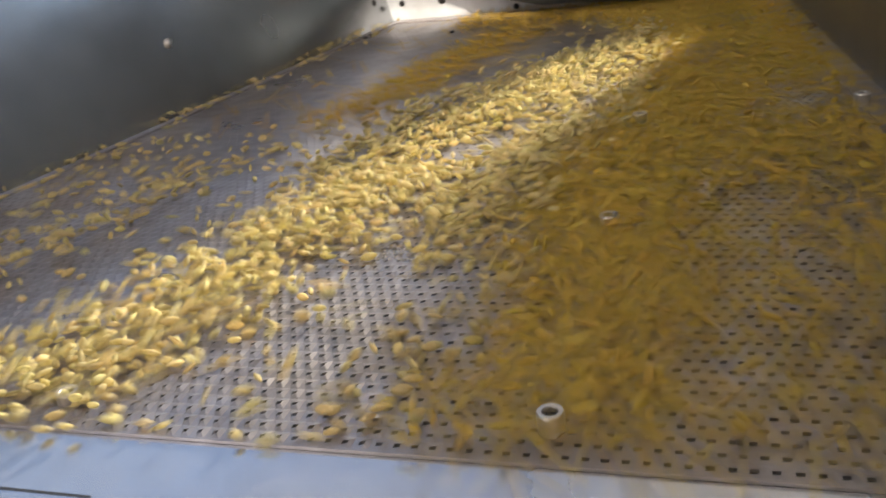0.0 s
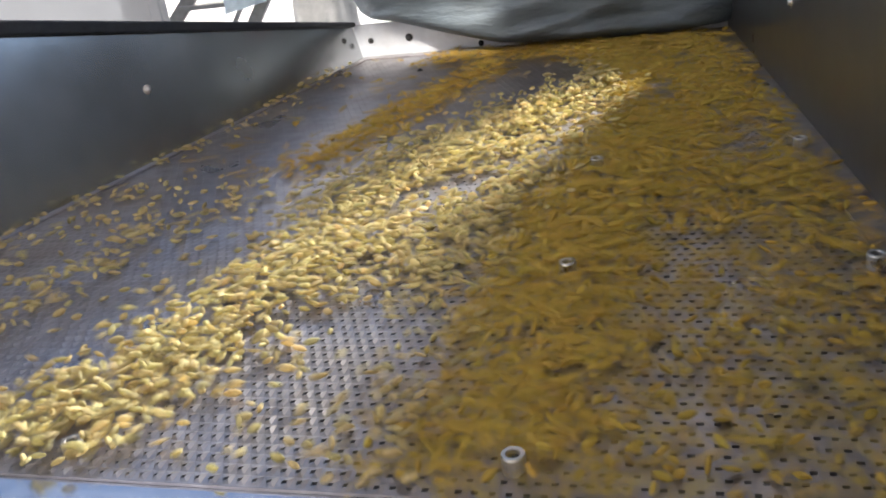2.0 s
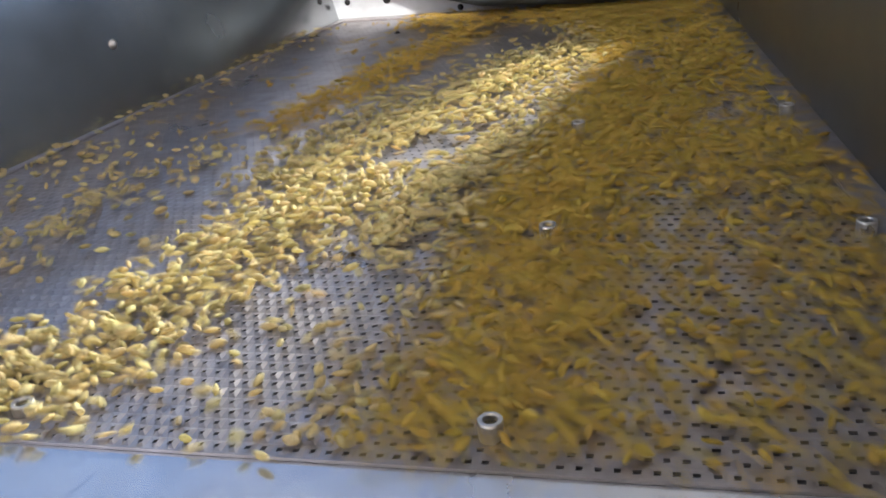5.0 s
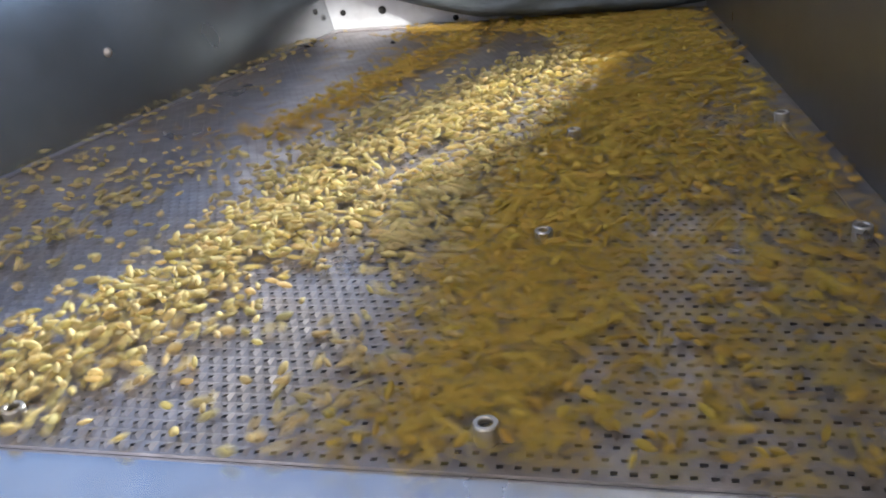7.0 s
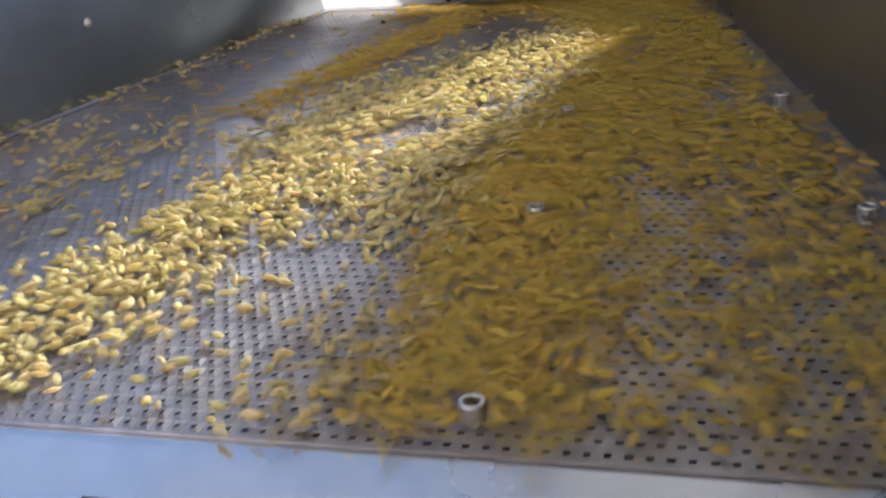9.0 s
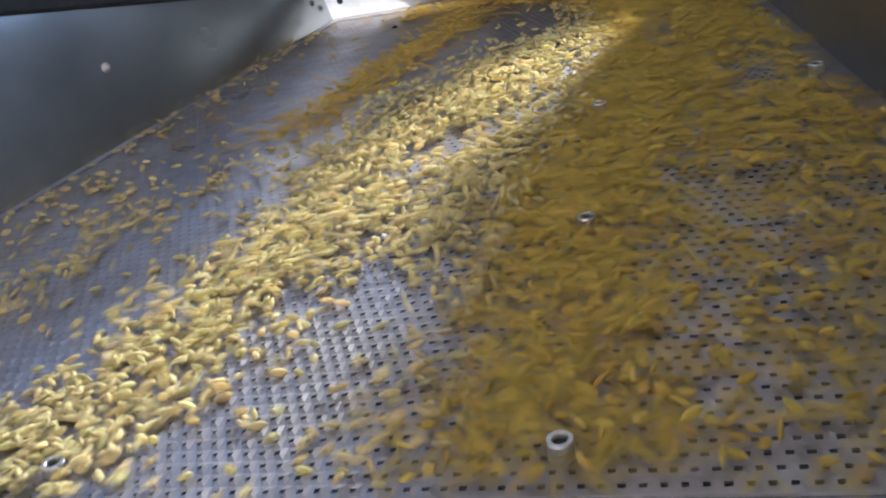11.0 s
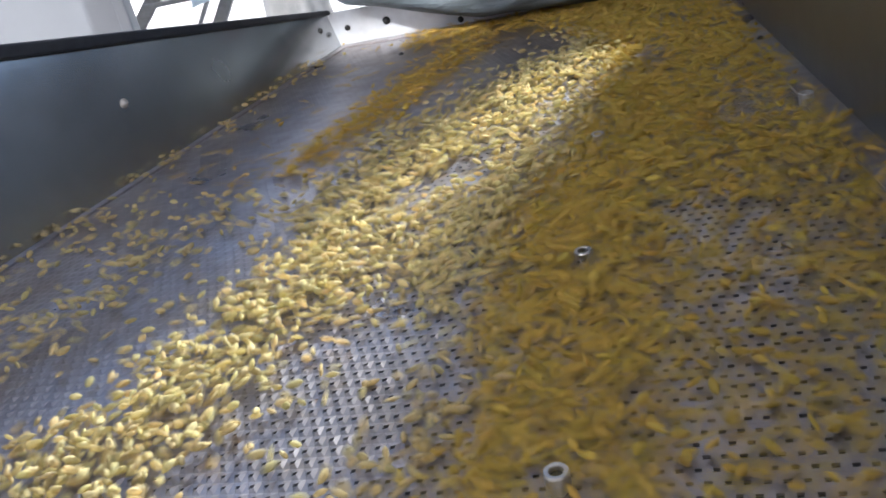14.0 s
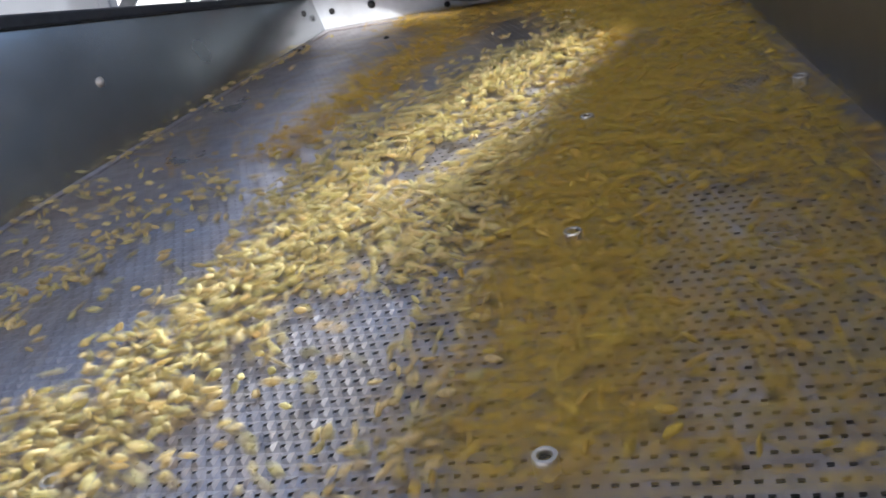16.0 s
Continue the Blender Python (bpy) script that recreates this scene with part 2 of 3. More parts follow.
def deck_sheet():
    """The perforated sheet: one ring of steel round every hole, with a scale pressed up along one side of it."""
    px, py, hx, hy, t = 0.0066, 0.0070, 0.0027, 0.0021, 0.0012
    rng = np.random.RandomState(4)
    v, f, known = [], [], {}

    def node(i, j):
        if (i, j) not in known:
            known[i, j] = len(v)
            v.append((i * px / 2, Y0 + j * py, 0))
        return known[i, j]

    for j in range(int((Y1 - Y0) / py)):
        yc = Y0 + (j + 0.5) * py
        first = math.ceil((left_x(yc) + 0.002) / (px / 2))
        last = math.floor((right_x(yc) - 0.002) / (px / 2))
        first += (first + j) % 2
        for i in range(first, last - 1, 2):
            xc = (i + 1) * px / 2 + rng.uniform(-1, 1) * 0.00015
            open_far = 1 / (1 + math.exp(-(xc + 0.16 - 0.35 * max(0, yc - 0.16)) / 0.035))
            w, d = hx / 2 * rng.uniform(0.88, 1.1) * (0.40 + 0.60 * open_far), hy / 2 * rng.uniform(0.85, 1.12) * (0.22 + 0.78 * open_far)
            lift = rng.uniform(0.8, 1.2) * (0.00025 / (1 + math.exp(-(xc + 0.05) / 0.015)) + 0.00075 / (1 + math.exp((xc + 0.05) / 0.015)) / (1 + math.exp((yc - 0.25) / 0.02)))
            a, b, c, e, g, h = node(i, j), node(i + 1, j), node(i + 2, j), node(i + 2, j + 1), node(i + 1, j + 1), node(i, j + 1)
            k = len(v)
            v += [(xc - w, yc - d, 0), (xc + w, yc - d, lift), (xc + w, yc + d, lift), (xc - w, yc + d, 0.0002),
                  (xc - w, yc - d, -t), (xc + w, yc - d, -t), (xc + w, yc + d, -t), (xc - w, yc + d, -t)]
            f += [(a, b, k), (b, k + 1, k), (b, c, k + 1), (c, e, k + 2, k + 1), (e, g, k + 2), (g, k + 3, k + 2), (g, h, k + 3), (h, a, k, k + 3),
                  (k, k + 1, k + 5, k + 4), (k + 1, k + 2, k + 6, k + 5), (k + 2, k + 3, k + 7, k + 6), (k + 3, k, k + 4, k + 7)]
    me = bpy.data.meshes.new("deck_sheet")
    me.from_pydata(v, [], f)
    me.materials.append(DECK)
    ob = new("deck_sheet", me)
    ob.parent = machine
    return tagged(ob, "grey perforated steel deck sheet with staggered raised slots")


deck_sheet()
# its near-black colour stands for the shade seen through the deck holes
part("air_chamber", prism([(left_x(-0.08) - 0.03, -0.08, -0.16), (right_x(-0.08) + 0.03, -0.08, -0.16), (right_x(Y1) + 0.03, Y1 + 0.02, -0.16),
                           (left_x(Y1) - 0.03, Y1 + 0.02, -0.16)], (0, 0, 0.13)), DARK, machine, "air chamber under the deck, near-black for the shade in the holes")


def strip(name, y0, y1, inner, outer, z0, z1, mat, label=""):
    return part(name, prism([(inner(y0), y0, z0), (outer(y0), y0, z0), (outer(y1), y1, z0), (inner(y1), y1, z0)], (0, 0, z1 - z0), 0.0006), mat, machine, label)


strip("side_flange", Y0, Y1, lambda y: right_x(y) - 0.020, lambda y: right_x(y), -0.001, 0.0016, DECK, "steel flange along the deck edge")
strip("side_flange", Y0, Y1, lambda y: left_x(y), lambda y: left_x(y) + 0.009, -0.001, 0.0016, DECK, "steel flange along the deck edge")
part("rear_flange", prism([(left_x(Y1 - 0.012), Y1 - 0.012, -0.001), (right_x(Y1 - 0.012), Y1 - 0.012, -0.001), (right_x(Y1), Y1 + 0.004, -0.001),
                           (left_x(Y1), Y1, -0.001)], (0, 0, 0.003), 0.0006), DECK, machine)
part("front_flange", prism([(left_x(Y0), Y0 - 0.0012, -0.0012), (right_x(Y0), Y0 - 0.0012, -0.0012), (right_x(Y0), Y0 + 0.0002, -0.0012), (left_x(Y0), Y0 + 0.0002, -0.0012)],
                           (0, 0, 0.0016), 0.0002), DECK, machine)

# side panels
WT = 0.003
LEAN = 0.20
yn, yf = -0.50, 0.772
left_panel = part("left_panel", prism([(left_x(yn) + 0.05 * LEAN, yn, -0.05), (left_x(yf) + 0.05 * LEAN, yf, -0.05), (left_x(yf) - LEAN * rim_z(yf), yf, rim_z(yf)), (left_x(yn) - LEAN * rim_z(yn), yn, rim_z(yn))], (-WT, 0.0006, 0), 0.0005),
                  PANEL, machine, "smooth grey steel side panel")
part("rim_gasket", prism([(left_x(yn) + 0.006 - LEAN * rim_z(yn), yn, rim_z(yn) - 0.002), (left_x(yf) + 0.006 - LEAN * rim_z(yf), yf, rim_z(yf) - 0.002),
                          (left_x(yf) + 0.006 - LEAN * rim_z(yf), yf, rim_z(yf) + 0.004), (left_x(yn) + 0.006 - LEAN * rim_z(yn), yn, rim_z(yn) + 0.022)], (-0.016, 0, 0), 0.002), RUBBER, left_panel, "black rubber strip on the panel rim")
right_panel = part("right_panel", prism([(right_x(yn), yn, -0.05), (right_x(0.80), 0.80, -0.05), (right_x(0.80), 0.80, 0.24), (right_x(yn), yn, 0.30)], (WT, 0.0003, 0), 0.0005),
                   PANEL_SHADE, machine, "tall steel side panel, coloured darker for its shaded side")

# rear plate
yb = 0.776
back_plate = part("back_plate", prism([(-0.334, yb, -0.02), (0.1075, yb + 0.016, -0.02), (0.1075, yb + 0.016, 0.036), (-0.334, yb, 0.042)], (0, 0.002, 0), 0.0004), PLATE, machine,
                  "bright bare steel plate at the back of the deck")

# front lip
lip = part("front_lip", prism([(-0.62, Y0 - 0.001, -0.0037), (0.30, Y0 - 0.001, -0.0037), (0.30, -0.16, -0.0087), (-0.62, -0.16, -0.0087)], (0, 0, 0.0025), 0.0004), LIP, machine,
           "smooth pale steel outlet lip")
for x0, x1 in ((-0.215, -0.152), (-0.118, -0.020)):
    part("seam", box((x0, -0.0642, -0.0050), (x1, -0.0632, -0.0022)), RUBBER, lip, "dark seam line in the outlet lip")


TUBES = ((0.003, -0.012), (0.003, 0.160), (0.003, 0.332), (-0.199, -0.012), (0.160, 0.164), (0.142, 0.356))


def spacer_tube(x, y, h):
    bm = lathe([(0.0026, -0.001), (0.0048, -0.001), (0.0050, 0.0005), (0.0050, h - 0.0008), (0.0046, h), (0.0031, h), (0.0028, h - 0.0005), (0.0028, 0.0008), (0.0001, 0.0008)], 20, (x, y, 0.0))
    ob = part("spacer_tube", bm, BOLT, machine, "short hollow zinc spacer tube on the deck")
    # a near-black plug fills the tube and paints the shade of its hollow
    part("bore_shade_plug", lathe([(0.0027, 0.0010), (0.0027, h - 0.0022), (0.0001, h - 0.0022)], 12, (x, y, 0.0)), DARK, ob, "near-black plug standing for the shade inside the tube")
    return ob


for x, y in TUBES:
    spacer_tube(x, y, 0.0084 if x > -0.1 else 0.0050)


def dome_bolt(at, way, parent, r=0.0045, mat=BOLT, label="small domed bolt"):
    turn = Vector(way).to_track_quat("Z", "Y").to_matrix().to_4x4()
    return part("bolt", lathe([(r * 1.5, 0), (r * 1.5, r * 0.25), (r, r * 0.3), (r * 0.95, r * 0.7), (r * 0.6, r * 1.0), (0.0002, r * 1.1)], 14, at, turn), mat, parent, label, smooth=True)


WN = Vector((1, -0.207, 0)).normalized()
dome_bolt((left_x(0.428) - LEAN * 0.0605, 0.428, 0.0605), WN, left_panel, 0.0032)
dome_bolt((left_x(0.746) - LEAN * 0.029, 0.746, 0.029), WN, left_panel, 0.0025, DARK, "small dark rivet")
dome_bolt((right_x(0.479), 0.479, 0.079), (-1, -0.113, 0), right_panel, 0.0034)
for x, z, r in ((-0.265, 0.021, 0.0032), (-0.177, 0.006, 0.0024), (-0.314, 0.021, 0.0024)):
    dome_bolt((x, yb + 0.0375 * (x + 0.322), z), (0, -1, 0), back_plate, r, DARK, "small dark rivet")
for x, y in ((0.115, 0.662), (0.130, 0.523), (-0.227, 0.68)):
    dome_bolt((x, y, 0.0014), (0, 0, 1), machine, 0.0022, DARK, "small dark rivet")

# machine body and stand
body = part("machine_body", prism([(left_x(-0.5) - 0.02, -0.16, GROUND + 0.25), (0.30, -0.16, GROUND + 0.25), (0.16, 0.82, GROUND + 0.25), (-0.36, 0.82, GROUND + 0.25)], (0, 0, 0.50), 0.004), PANEL, machine,
            "closed steel lower body")
for x, y in ((-0.5, -0.12), (0.24, -0.12), (0.1, 0.76), (-0.32, 0.76)):
    part("leg", box((x - 0.025, y - 0.025, GROUND), (x + 0.025, y + 0.025, GROUND + 0.26), 0.003), PANEL, machine)


# ---------------------------------------------------------------- feed sleeve
def feed_sleeve():
    """A slack tarpaulin sleeve that bulges over the back plate, with hanging folds."""
    bm = bmesh.new()
    nu, nv = 120, 110
    grid = []
    for i in range(nu):
        a = 2 * math.pi * i / nu
        col = []
        for j in range(nv + 1):
            s = j / nv
            bulge = (1 - (1 - min(1, s / 0.075)) ** 3.6) ** 0.5
            q = min(1, max(0, (s - 0.17) / 0.16))
            neck = 1 - 0.42 * q * q * (3 - 2 * q)
            rx = 0.240 * (0.05 + 0.95 * bulge) * neck
            ry = 0.105 * (0.05 + 0.95 * bulge) * (1 - 0.4 * (1 - neck))
            x, y = rx * math.cos(a), ry * math.sin(a)
            z = 0.003 + 0.46 * s + (0.20 * min(0.13, max(0, -x - 0.04)) - 0.06 * max(0, x)) * max(0, 1 - s)
            sag = z - 0.12 * x + 0.5 * x * x
            fold = 0.008 * noise.noise((x * 14, y * 14, z * 10)) + 0.004 * math.sin(7 * a - 14 * s + 1.3)
            ridge = 0.022 * (0.5 - abs(noise.noise((x * 7 + 3, y * 7, sag * 40)))) + 0.012 * (0.5 - abs(noise.noise((x * 16, y * 16 + 5, sag * 80))))
            k = 1 + (fold + ridge) * bulge / 0.105
            col.append(bm.verts.new((-0.099 + x * (1 + 0.3 * (k - 1)), 0.826 + y * k, z + 0.3 * ridge * bulge)))
        grid.append(col)
    for i in range(nu):
        for j in range(nv):
            bm.faces.new((grid[i][j], grid[(i + 1) % nu][j], grid[(i + 1) % nu][j + 1], grid[i][j + 1]))
    bm.faces.new([grid[i][0] for i in range(nu)][::-1])
    bmesh.ops.recalc_face_normals(bm, faces=bm.faces)
    bag = thing("feed_sleeve")
    mark = bmesh.new()
    for fc in bm.faces:
        c = fc.calc_center_median()
        if c.y < 0.826 and ((c.x + 0.225) / 0.013) ** 2 + ((c.z - 0.088) / 0.008) ** 2 < 1:
            vs = [mark.verts.new(v.co + fc.normal * 0.0008) for v in fc.verts]
            mark.faces.new(vs)
    bmesh.ops.remove_doubles(mark, verts=mark.verts, dist=0.0004)
    part("printed_mark", mark, RED, bag, "faded red printed mark")
    part("cloth", bm, CLOTH, bag, smooth=True)
    return tagged(bag, "slack dark grey tarpaulin feed sleeve hanging over the deck", "feed sleeve")


feed_sleeve()


# ---------------------------------------------------------------- yard things
def at_depth(kx, kz, y):
    """A place in the yard along a sight line of slope kx, kz."""
    return Vector((0.07 + kx * (y + 0.292), y, 0.228 + kz * (y + 0.292)))


def step_ladder():
    lad = thing("step_ladder")
    y = 4.6
    a0, a1 = at_depth(-0.616, -0.153, y), at_depth(-0.545, -0.086, y)
    b0, b1 = at_depth(-0.508, -0.160, y), at_depth(-0.458, -0.093, y)

    def rail(p, q, yy, w):
        d = (q - p) / (q.z - p.z)
        lo, hi = p + d * (GROUND - p.z), p + d * (0.75 - p.z)
        part("rail", prism([lo + Vector((-w, yy, 0)), lo + Vector((w, yy, 0)), lo + Vector((w, yy + 0.03, 0)), lo + Vector((-w, yy + 0.03, 0))], hi - lo, 0.004), ALU, lad)
        return d

    da = rail(a0, a1, 0, 0.055)
    db = rail(b0, b1, 0, 0.045)
    for k in range(8):
        z = -0.802 + 0.185 * k
        p, q = a0 + da * (z - a0.z), b0 + db * (z - b0.z)
        part("tread", box((p.x - 0.01, y - 0.03, z), (q.x + 0.03, y + 0.06, z + 0.026), 0.004), ALU, lad)
    for p, d in ((a0, da), (b0, db)):
        hi, lo = p + d * (0.72 - p.z), p + d * (GROUND - p.z)
        lo = Vector((lo.x + 0.25, y + 0.75, GROUND))
        part("rear_strut", prism([lo + Vector((-0.015, 0, 0)), lo + Vector((0.015, 0, 0)), lo + Vector((0.015, 0.03, 0)), lo + Vector((-0.015, 0.03, 0))], hi + Vector((0, 0.04, 0)) - lo, 0.003), ALU, lad)
    return tagged(lad, "grey aluminium step ladder standing in the yard", "ladder")


step_ladder()


def storage_bin():
    b = thing("storage_bin")
    e = at_depth(-0.628, -0.154, 2.6)
    x1 = e.x
    part("body", prism([(x1 - 2.6, 2.6, GROUND + 0.1), (x1, 2.6, GROUND + 0.1), (x1 - 0.75, 3.6, GROUND + 0.1), (x1 - 2.6, 3.6, GROUND + 0.1)], (0, 0, 2.1), 0.02), BIN_SHADED, b)
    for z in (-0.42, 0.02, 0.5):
        part("seam", box((x1 - 2.59, 2.594, z), (x1 - 0.01, 2.606, z + 0.018), 0.004), BIN_SHADED, b, "raised horizontal sheet seam")
    part("corner_post", box((x1 - 0.02, 2.58, GROUND), (x1 + 0.025, 2.63, 1.32), 0.006), BIN_SHADED, b)
    return tagged(b, "white sheet-metal storage bin with horizontal seams, coloured grey as if shaded", "bin")


storage_bin()


def hanging_sheet():
    """A pale blue sheet slung over a tread of the ladder."""
    bm = bmesh.new()
    n, k = 16, 14
    grid = []
    for i in range(n + 1):
        col = []
        for j in range(k + 1):
            u, w = i / n, j / k
            x = -2.545 + 0.27 * u + 0.012 * math.sin(9 * w)
            z = -0.17 - 0.30 * w + 0.05 * u
            y = 4.60 - 0.02 + 0.012 * math.sin(14 * u + 5 * w) - 0.03 * w
            col.append(bm.verts.new((x, y, z)))
        grid.append(col)
    for i in range(n):
        for j in range(k):
            bm.faces.new((grid[i][j], grid[i + 1][j], grid[i + 1][j + 1], grid[i][j + 1]))
    bmesh.ops.solidify(bm, geom=list(bm.faces), thickness=0.003)
    ob = part("hanging_sheet", bm, BLUE_SHEET, smooth=True)
    return tagged(ob, "pale blue plastic sheet slung over the ladder", "plastic sheet")


hanging_sheet()


def plastic_roll():
    """A crumpled plastic-wrapped post behind the rim."""
    p = at_depth(-0.405, -0.125, 1.7)
    bm = bmesh.new()
    seg, n = 26, 40
    rings = []
    for j in range(n + 1):
        z = GROUND + (1.7) * j / n
        ring = []
        for i in range(seg):
            a = 2 * math.pi * i / seg
            r = 0.058 * (1 + 0.26 * math.sin(4 * a + 6 * z) + 0.35 * noise.noise((math.cos(a) * 2, math.sin(a) * 2, z * 5)))
            ring.append(bm.verts.new((p.x + r * math.cos(a), p.y + r * math.sin(a), z)))
        rings.append(ring)
    for a, b in zip(rings, rings[1:]):
        for i in range(seg):
            bm.faces.new((a[i], a[(i + 1) % seg], b[(i + 1) % seg], b[i]))
    bm.faces.new(rings[0][::-1])
    bm.faces.new(rings[-1])
    post = thing("wrapped_post")
    part("wrapping", bm, PLASTIC, post, smooth=True)
    return tagged(post, "post wrapped in crumpled milky plastic sheet", "post")


plastic_roll()


# ---------------------------------------------------------------- grains
def blob(x, y, cx, cy, rx, ry, turn=0):
    c, s = math.cos(radians(turn)), math.sin(radians(turn))
    u, w = (x - cx) * c + (y - cy) * s, -(x - cx) * s + (y - cy) * c
    return math.exp(-((u / rx) ** 2 + (w / ry) ** 2))


def near_line(x, y, a, b, width):
    ax, ay = a
    dx, dy = b[0] - ax, b[1] - ay
    t = max(0, min(1, ((x - ax) * dx + (y - ay) * dy) / (dx * dx + dy * dy)))
    return math.exp(-(math.hypot(x - ax - t * dx, y - ay - t * dy) / width) ** 2)


VOIDS = ((-0.092, 0.308, 0.055, 0.021, 54, 1.0), (-0.105, 0.100, 0.052, 0.026, -15, 1.0), (-0.105, 0.035, 0.042, 0.020, -5, 0.95), (-0.068, 0.062, 0.028, 0.03, 0, 0.6),
         (-0.245, 0.200, 0.050, 0.020, 5, 1.0), (-0.240, 0.138, 0.032, 0.020, 10, 0.85), (-0.265, 0.075, 0.035, 0.035, 30, 0.85), (0.042, 0.530, 0.022, 0.040, 0, 0.85),
         (0.110, 0.380, 0.022, 0.055, 0, 0.75), (0.058, 0.200, 0.020, 0.045, 10, 0.5), (-0.100, 0.595, 0.026, 0.045, 40, 0.8), (0.085, 0.125, 0.034, 0.045, 0, 0.45),
         (0.082, 0.035, 0.034, 0.030, 0, 0.5), (0.125, 0.0, 0.025, 0.025, 0, 0.6), (0.06, 0.65, 0.025, 0.03, 0, 0.6), (-0.150, 0.470, 0.02, 0.05, 35, 0.5), (-0.14, -0.008, 0.03, 0.014, 0, 0.7))
STREAM = ((-0.222, -0.03), (-0.200, 0.05), (-0.172, 0.125), (-0.148, 0.205), (-0.132, 0.29), (-0.095, 0.41), (-0.045, 0.51), (0.008, 0.595))
WIDTHS = (0.054, 0.052, 0.050, 0.062, 0.064, 0.048, 0.032)
EDGE = ((-0.10, -0.075), (0.0, -0.060), (0.06, -0.046), (0.12, -0.052), (0.20, -0.052), (0.30, -0.034), (0.42, -0.014), (0.50, 0.0), (0.60, -0.02), (0.80, -0.10))


def stream_edge(y):
    """Where the fast orange stream begins, across the deck."""
    for (y0, x0), (y1, x1) in zip(EDGE, EDGE[1:]):
        if y <= y1:
            return x0 + (x1 - x0) * (y - y0) / (y1 - y0)
    return EDGE[-1][1]


def density(x, y):
    """How thickly the grains lie at a place of the deck, 0 to 1."""
    right = 1 / (1 + math.exp(-(x - stream_edge(y)) / 0.010))
    side = 1 / (1 + math.exp(-(x - 0.040) / 0.012))
    side *= 0.45 + 0.55 / (1 + math.exp((y - 0.25) / 0.03))
    d = (0.66 - 0.37 * side) * right
    for k, w in enumerate(WIDTHS):
        d = max(d, (0.52 if k < 3 else 0.54) * near_line(x, y, STREAM[k], STREAM[k + 1], w))
    d = max(d, 0.56 * near_line(x, y, (-0.085, 0.17), (-0.045, 0.33), 0.028))
    d = max(d, 0.40 * near_line(x, y, (-0.235, 0.37), (-0.205, 0.46), 0.024), 0.45 * near_line(x, y, (-0.205, 0.46), (-0.145, 0.68), 0.024))
    d = max(d, 0.42 * near_line(x, y, (-0.20, 0.735), (0.08, 0.735), 0.028))
    d = max(d, 0.13 * near_line(x, y, (left_x(0.0) + 0.010, 0.0), (left_x(0.7) + 0.010, 0.7), 0.010))
    d = max(d, 0.26 * near_line(x, y, (-0.325, 0.12), (-0.285, 0.22), 0.026), 0.10 * near_line(x, y, (-0.31, 0.22), (-0.24, 0.34), 0.035))
    d = max(d, 0.26 * near_line(x, y, (-0.075, 0.15), (-0.06, 0.0), 0.03))
    d = max(d, (0.035 if y < 0.34 else 0.010) + 0.10 * blob(x, y, -0.15, 0.01, 0.09, 0.04))
    d *= 1 / (1 + math.exp(-(right_x(y) - 0.020 - x + 0.008 * noise.noise((y * 30, 0, 7.0))) / 0.005)) * 0.9 + 0.1
    for cx, cy, rx, ry, turn, k in VOIDS:
        d *= 1 - k * min(1, 1.25 * blob(x, y, cx, cy, rx, ry, turn))
    d *= 0.72 + 0.55 * (0.5 + 0.5 * noise.noise((x * 38, y * 38, 3.0)))
    return max(0.0, min(1.0, d))


def grain_shape():
    """Rings of one husk: (along, radius)."""
    return [(-0.50, 0.06), (-0.36, 0.62), (-0.08, 1.0), (0.20, 0.92), (0.40, 0.50), (0.50, 0.05)]


def grain_geometry(rng, seg=6):
    ln, wd, th = 0.0079 * rng.uniform(0.80, 1.18), 0.0020 * rng.uniform(0.85, 1.12), 0.0012 * rng.uniform(0.85, 1.15)
    bow = rng.uniform(-0.0003, 0.0003)
    v, f = [], []
    rings = grain_shape()
    for s, r in rings:
        for k in range(seg):
            a = 2 * math.pi * k / seg
            v.append((s * ln, wd * r * math.cos(a) + bow * (4 * s * s - 0.5), th * r * math.sin(a)))
    for j in range(len(rings) - 1):
        for k in range(seg):
            a, b = j * seg + k, j * seg + (k + 1) % seg
            f.append((a, b, b + seg, a + seg))
    f.append(tuple(range(seg))[::-1])
    f.append(tuple(range((len(rings) - 1) * seg, len(rings) * seg)))
    return np.array(v), f


GRNG = np.random.RandomState(11)
SHAPES = [grain_geometry(GRNG) for _ in range(14)]


def grain_mesh(places, name, mat=None):
    """One mesh of many grains; places: x, y, z, heading, pitch, roll."""
    vs, fs, k = [], [], 0
    for x, y, z, h, p, r in places:
        v, f = SHAPES[GRNG.randint(len(SHAPES))]
        m = np.array(Euler((r, p, h)).to_matrix())
        vs.append(v @ m.T + (x, y, z))
        fs += [tuple(i + k for i in q) for q in f]
        k += len(v)
    me = bpy.data.meshes.new(name)
    me.from_pydata(np.concatenate(vs).tolist(), [], fs)
    me.materials.append(mat or GRAIN)
    me.shade_smooth()
    return me


CELL = 0.17
LAYERS = 6
patches = {}
rng = np.random.RandomState(23)
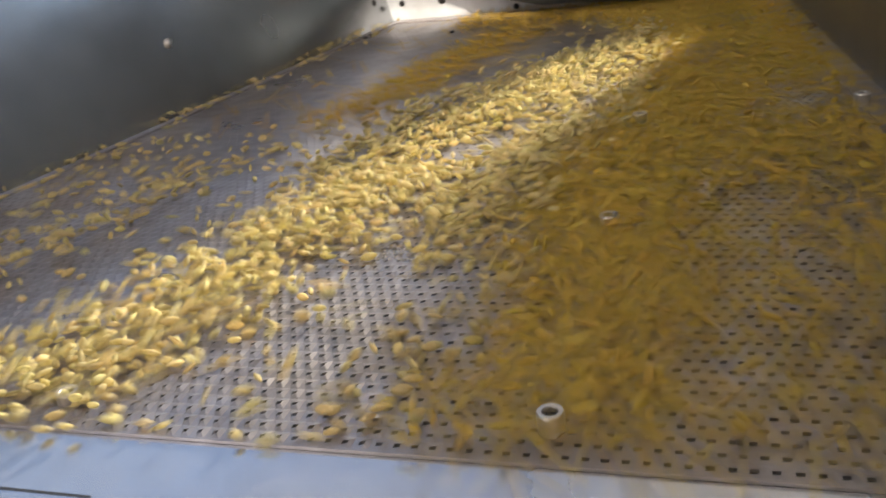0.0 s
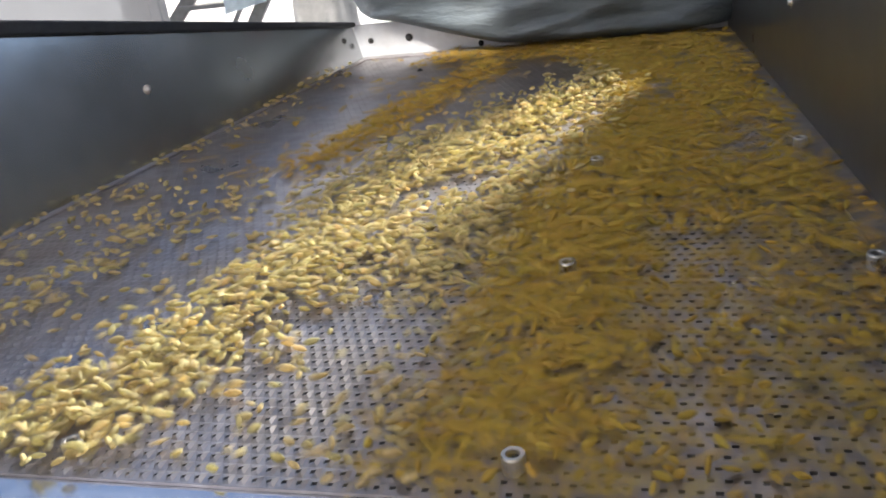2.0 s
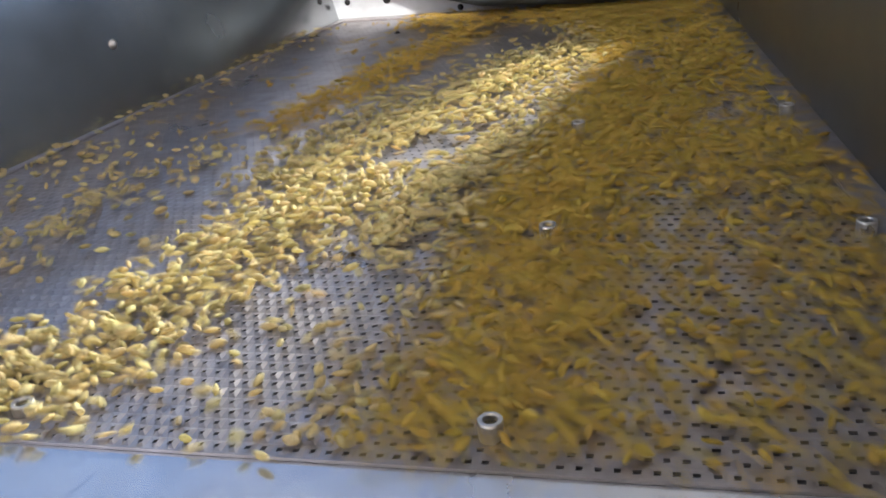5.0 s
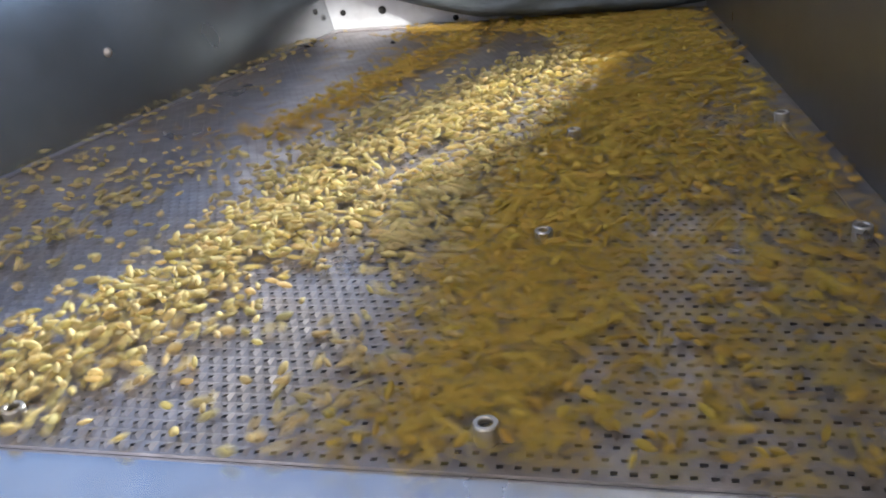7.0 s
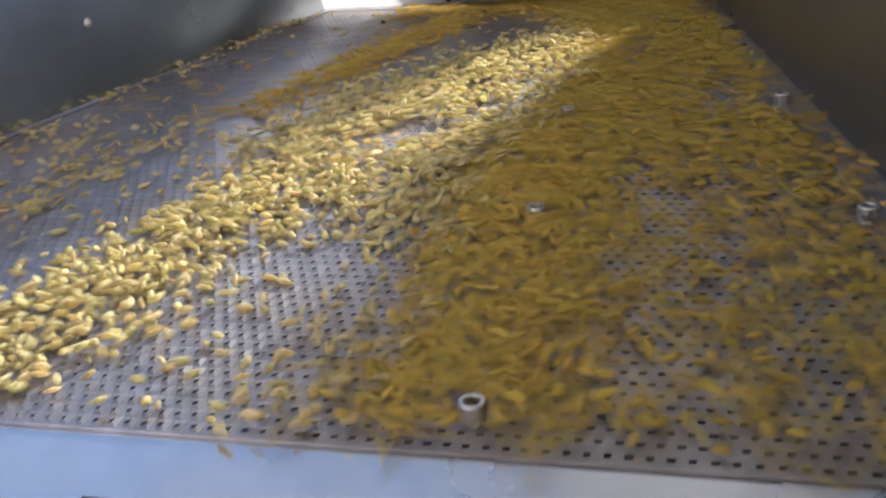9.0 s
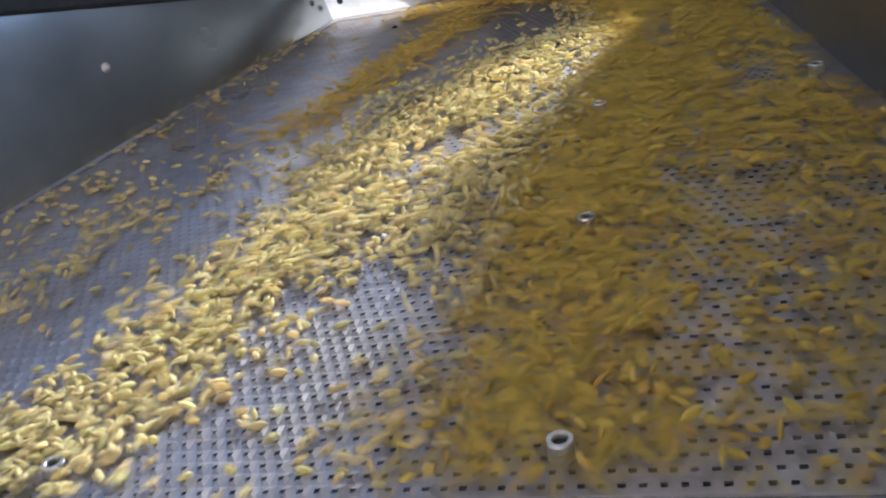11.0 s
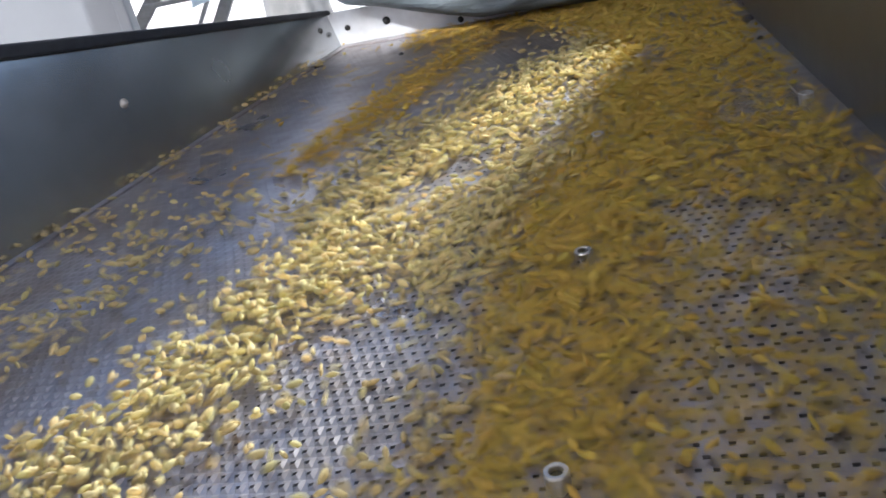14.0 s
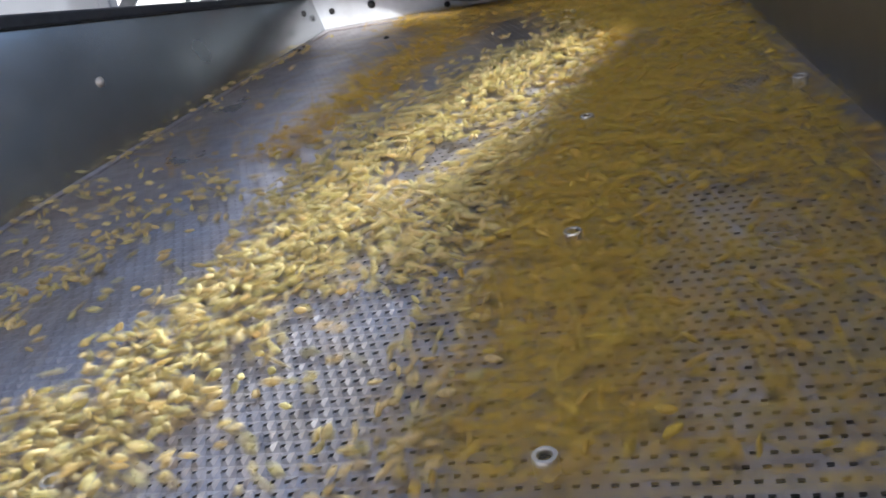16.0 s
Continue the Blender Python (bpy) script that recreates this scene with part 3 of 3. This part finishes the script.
for _ in range(60000):
    y = rng.uniform(Y0 + 0.006, Y1 - 0.01)
    x = rng.uniform(-0.50, 0.205)
    if not left_x(y) + 0.004 < x < right_x(y) - 0.004:
        continue
    d = density(x, y)
    if rng.rand() > d:
        continue
    lift = 0.0016 + (rng.rand() ** 2.2) * 0.006 * d
    place = (x, y, lift, rng.uniform(0, 6.283), rng.normal(0, 0.22), rng.uniform(0, 6.283))
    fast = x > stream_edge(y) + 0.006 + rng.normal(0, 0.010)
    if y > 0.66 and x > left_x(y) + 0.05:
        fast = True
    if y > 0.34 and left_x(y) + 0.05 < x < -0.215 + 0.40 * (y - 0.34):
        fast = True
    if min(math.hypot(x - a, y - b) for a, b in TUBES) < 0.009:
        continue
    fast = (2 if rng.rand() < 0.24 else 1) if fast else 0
    cell = 0.25 if fast else CELL
    key = (fast, int((x + 0.6) / cell), int((y + 0.1) / cell), rng.randint((0, 18, 10)[fast] or LAYERS))
    patches.setdefault(key, []).append(place)

JUMPERS = []
for key in sorted(patches):
    cell = 0.25 if key[0] else CELL
    cx, cy = -0.6 + (key[1] + 0.5) * cell, -0.1 + (key[2] + 0.5) * cell
    local = [(x - cx, y - cy, z, h, p, r) for x, y, z, h, p, r in patches[key]]
    # stream grains take the orange copy, which carries their shade in its colour
    ob = new("rice_grains", grain_mesh(local, "rice_grains", GRAIN_SHADE if key[0] else GRAIN))
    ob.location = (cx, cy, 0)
    tagged(ob, "rice grains streaming fast over the deck, tinted orange for shade" if key[0] else "loose yellow rice grains jumping on the perforated deck", "rice grains", "rice on the deck", "stuff")
    JUMPERS.append((ob, cx, cy, key[0]))


def jump_rows(rng, cx, cy, reach, hop, turn, step, base=0.0, tumble=0.0):
    """Small random jumps about a place, from the start to the end of the clip; reach: across and along the deck."""
    spin = rng.uniform(-180, 180) if tumble else 0
    off = rng.uniform(0, step * 0.8) if step > 0.05 else 0.0
    inner = [k * step + off for k in range(int(16.0 / step) + 1)]
    times = [0.0] + [t for t in inner if 0.6 * step < t < 16.0 - 0.6 * step] + [16.0]
    rows = []
    for t in times:
        spin += rng.uniform(-tumble, tumble)
        rows.append((t, pose(cx + rng.uniform(-1, 1) * reach[0], cy + rng.uniform(-1, 1) * reach[1], base + rng.rand() ** 2 * hop, rng.uniform(-0.3, 0.3) * tumble,
                             rng.uniform(-0.3, 0.3) * tumble, spin + rng.uniform(-turn, turn))))
    return rows


def stream_rows(rng, cx, cy, near, far):
    """Fast to and fro of a patch of grains: in every thirtieth of a second it darts across its place."""
    rows, way = [], rng.uniform(0, 6.283)
    for k in range(481):
        way += math.pi + rng.uniform(-0.8, 0.8)
        r = rng.uniform(near, far)
        rows.append((k / 30, pose(cx + r * math.cos(way), cy + r * math.sin(way), rng.rand() ** 2 * 0.005, 0, 0, rng.uniform(-3, 3))))
    return rows


# single grains that hop on the bare steel
LOOSE = []
lr = np.random.RandomState(5)
while len(LOOSE) < 70:
    x, y = lr.uniform(-0.44, -0.05), lr.uniform(-0.02, 0.36)
    if x < left_x(y) + 0.015 or density(x, y) > 0.22:
        continue
    ob = new("rice_grain", grain_mesh([(0, 0, 0, 0, 0, lr.uniform(0, 6))], "rice_grain"))
    ob.location = (x, y, 0.0016)
    tagged(ob, "single pale yellow rice grain hopping on bare steel", "rice grain", "loose rice grains")
    LOOSE.append((ob, x, y))


def motions():
    r = np.random.RandomState(77)
    for ob, cx, cy, fast in JUMPERS:
        if fast:
            walk(ob, stream_rows(r, cx, cy, *((0.013, 0.021) if fast == 1 else (0.002, 0.005))))
        else:
            walk(ob, jump_rows(r, cx, cy, (0.012, 0.012), 0.008, 4, 0.1))
    for ob, x, y in LOOSE:
        walk(ob, jump_rows(r, x, y, (0.010, 0.010), 0.006, 10, 0.2, 0.0016, 40))


motions()
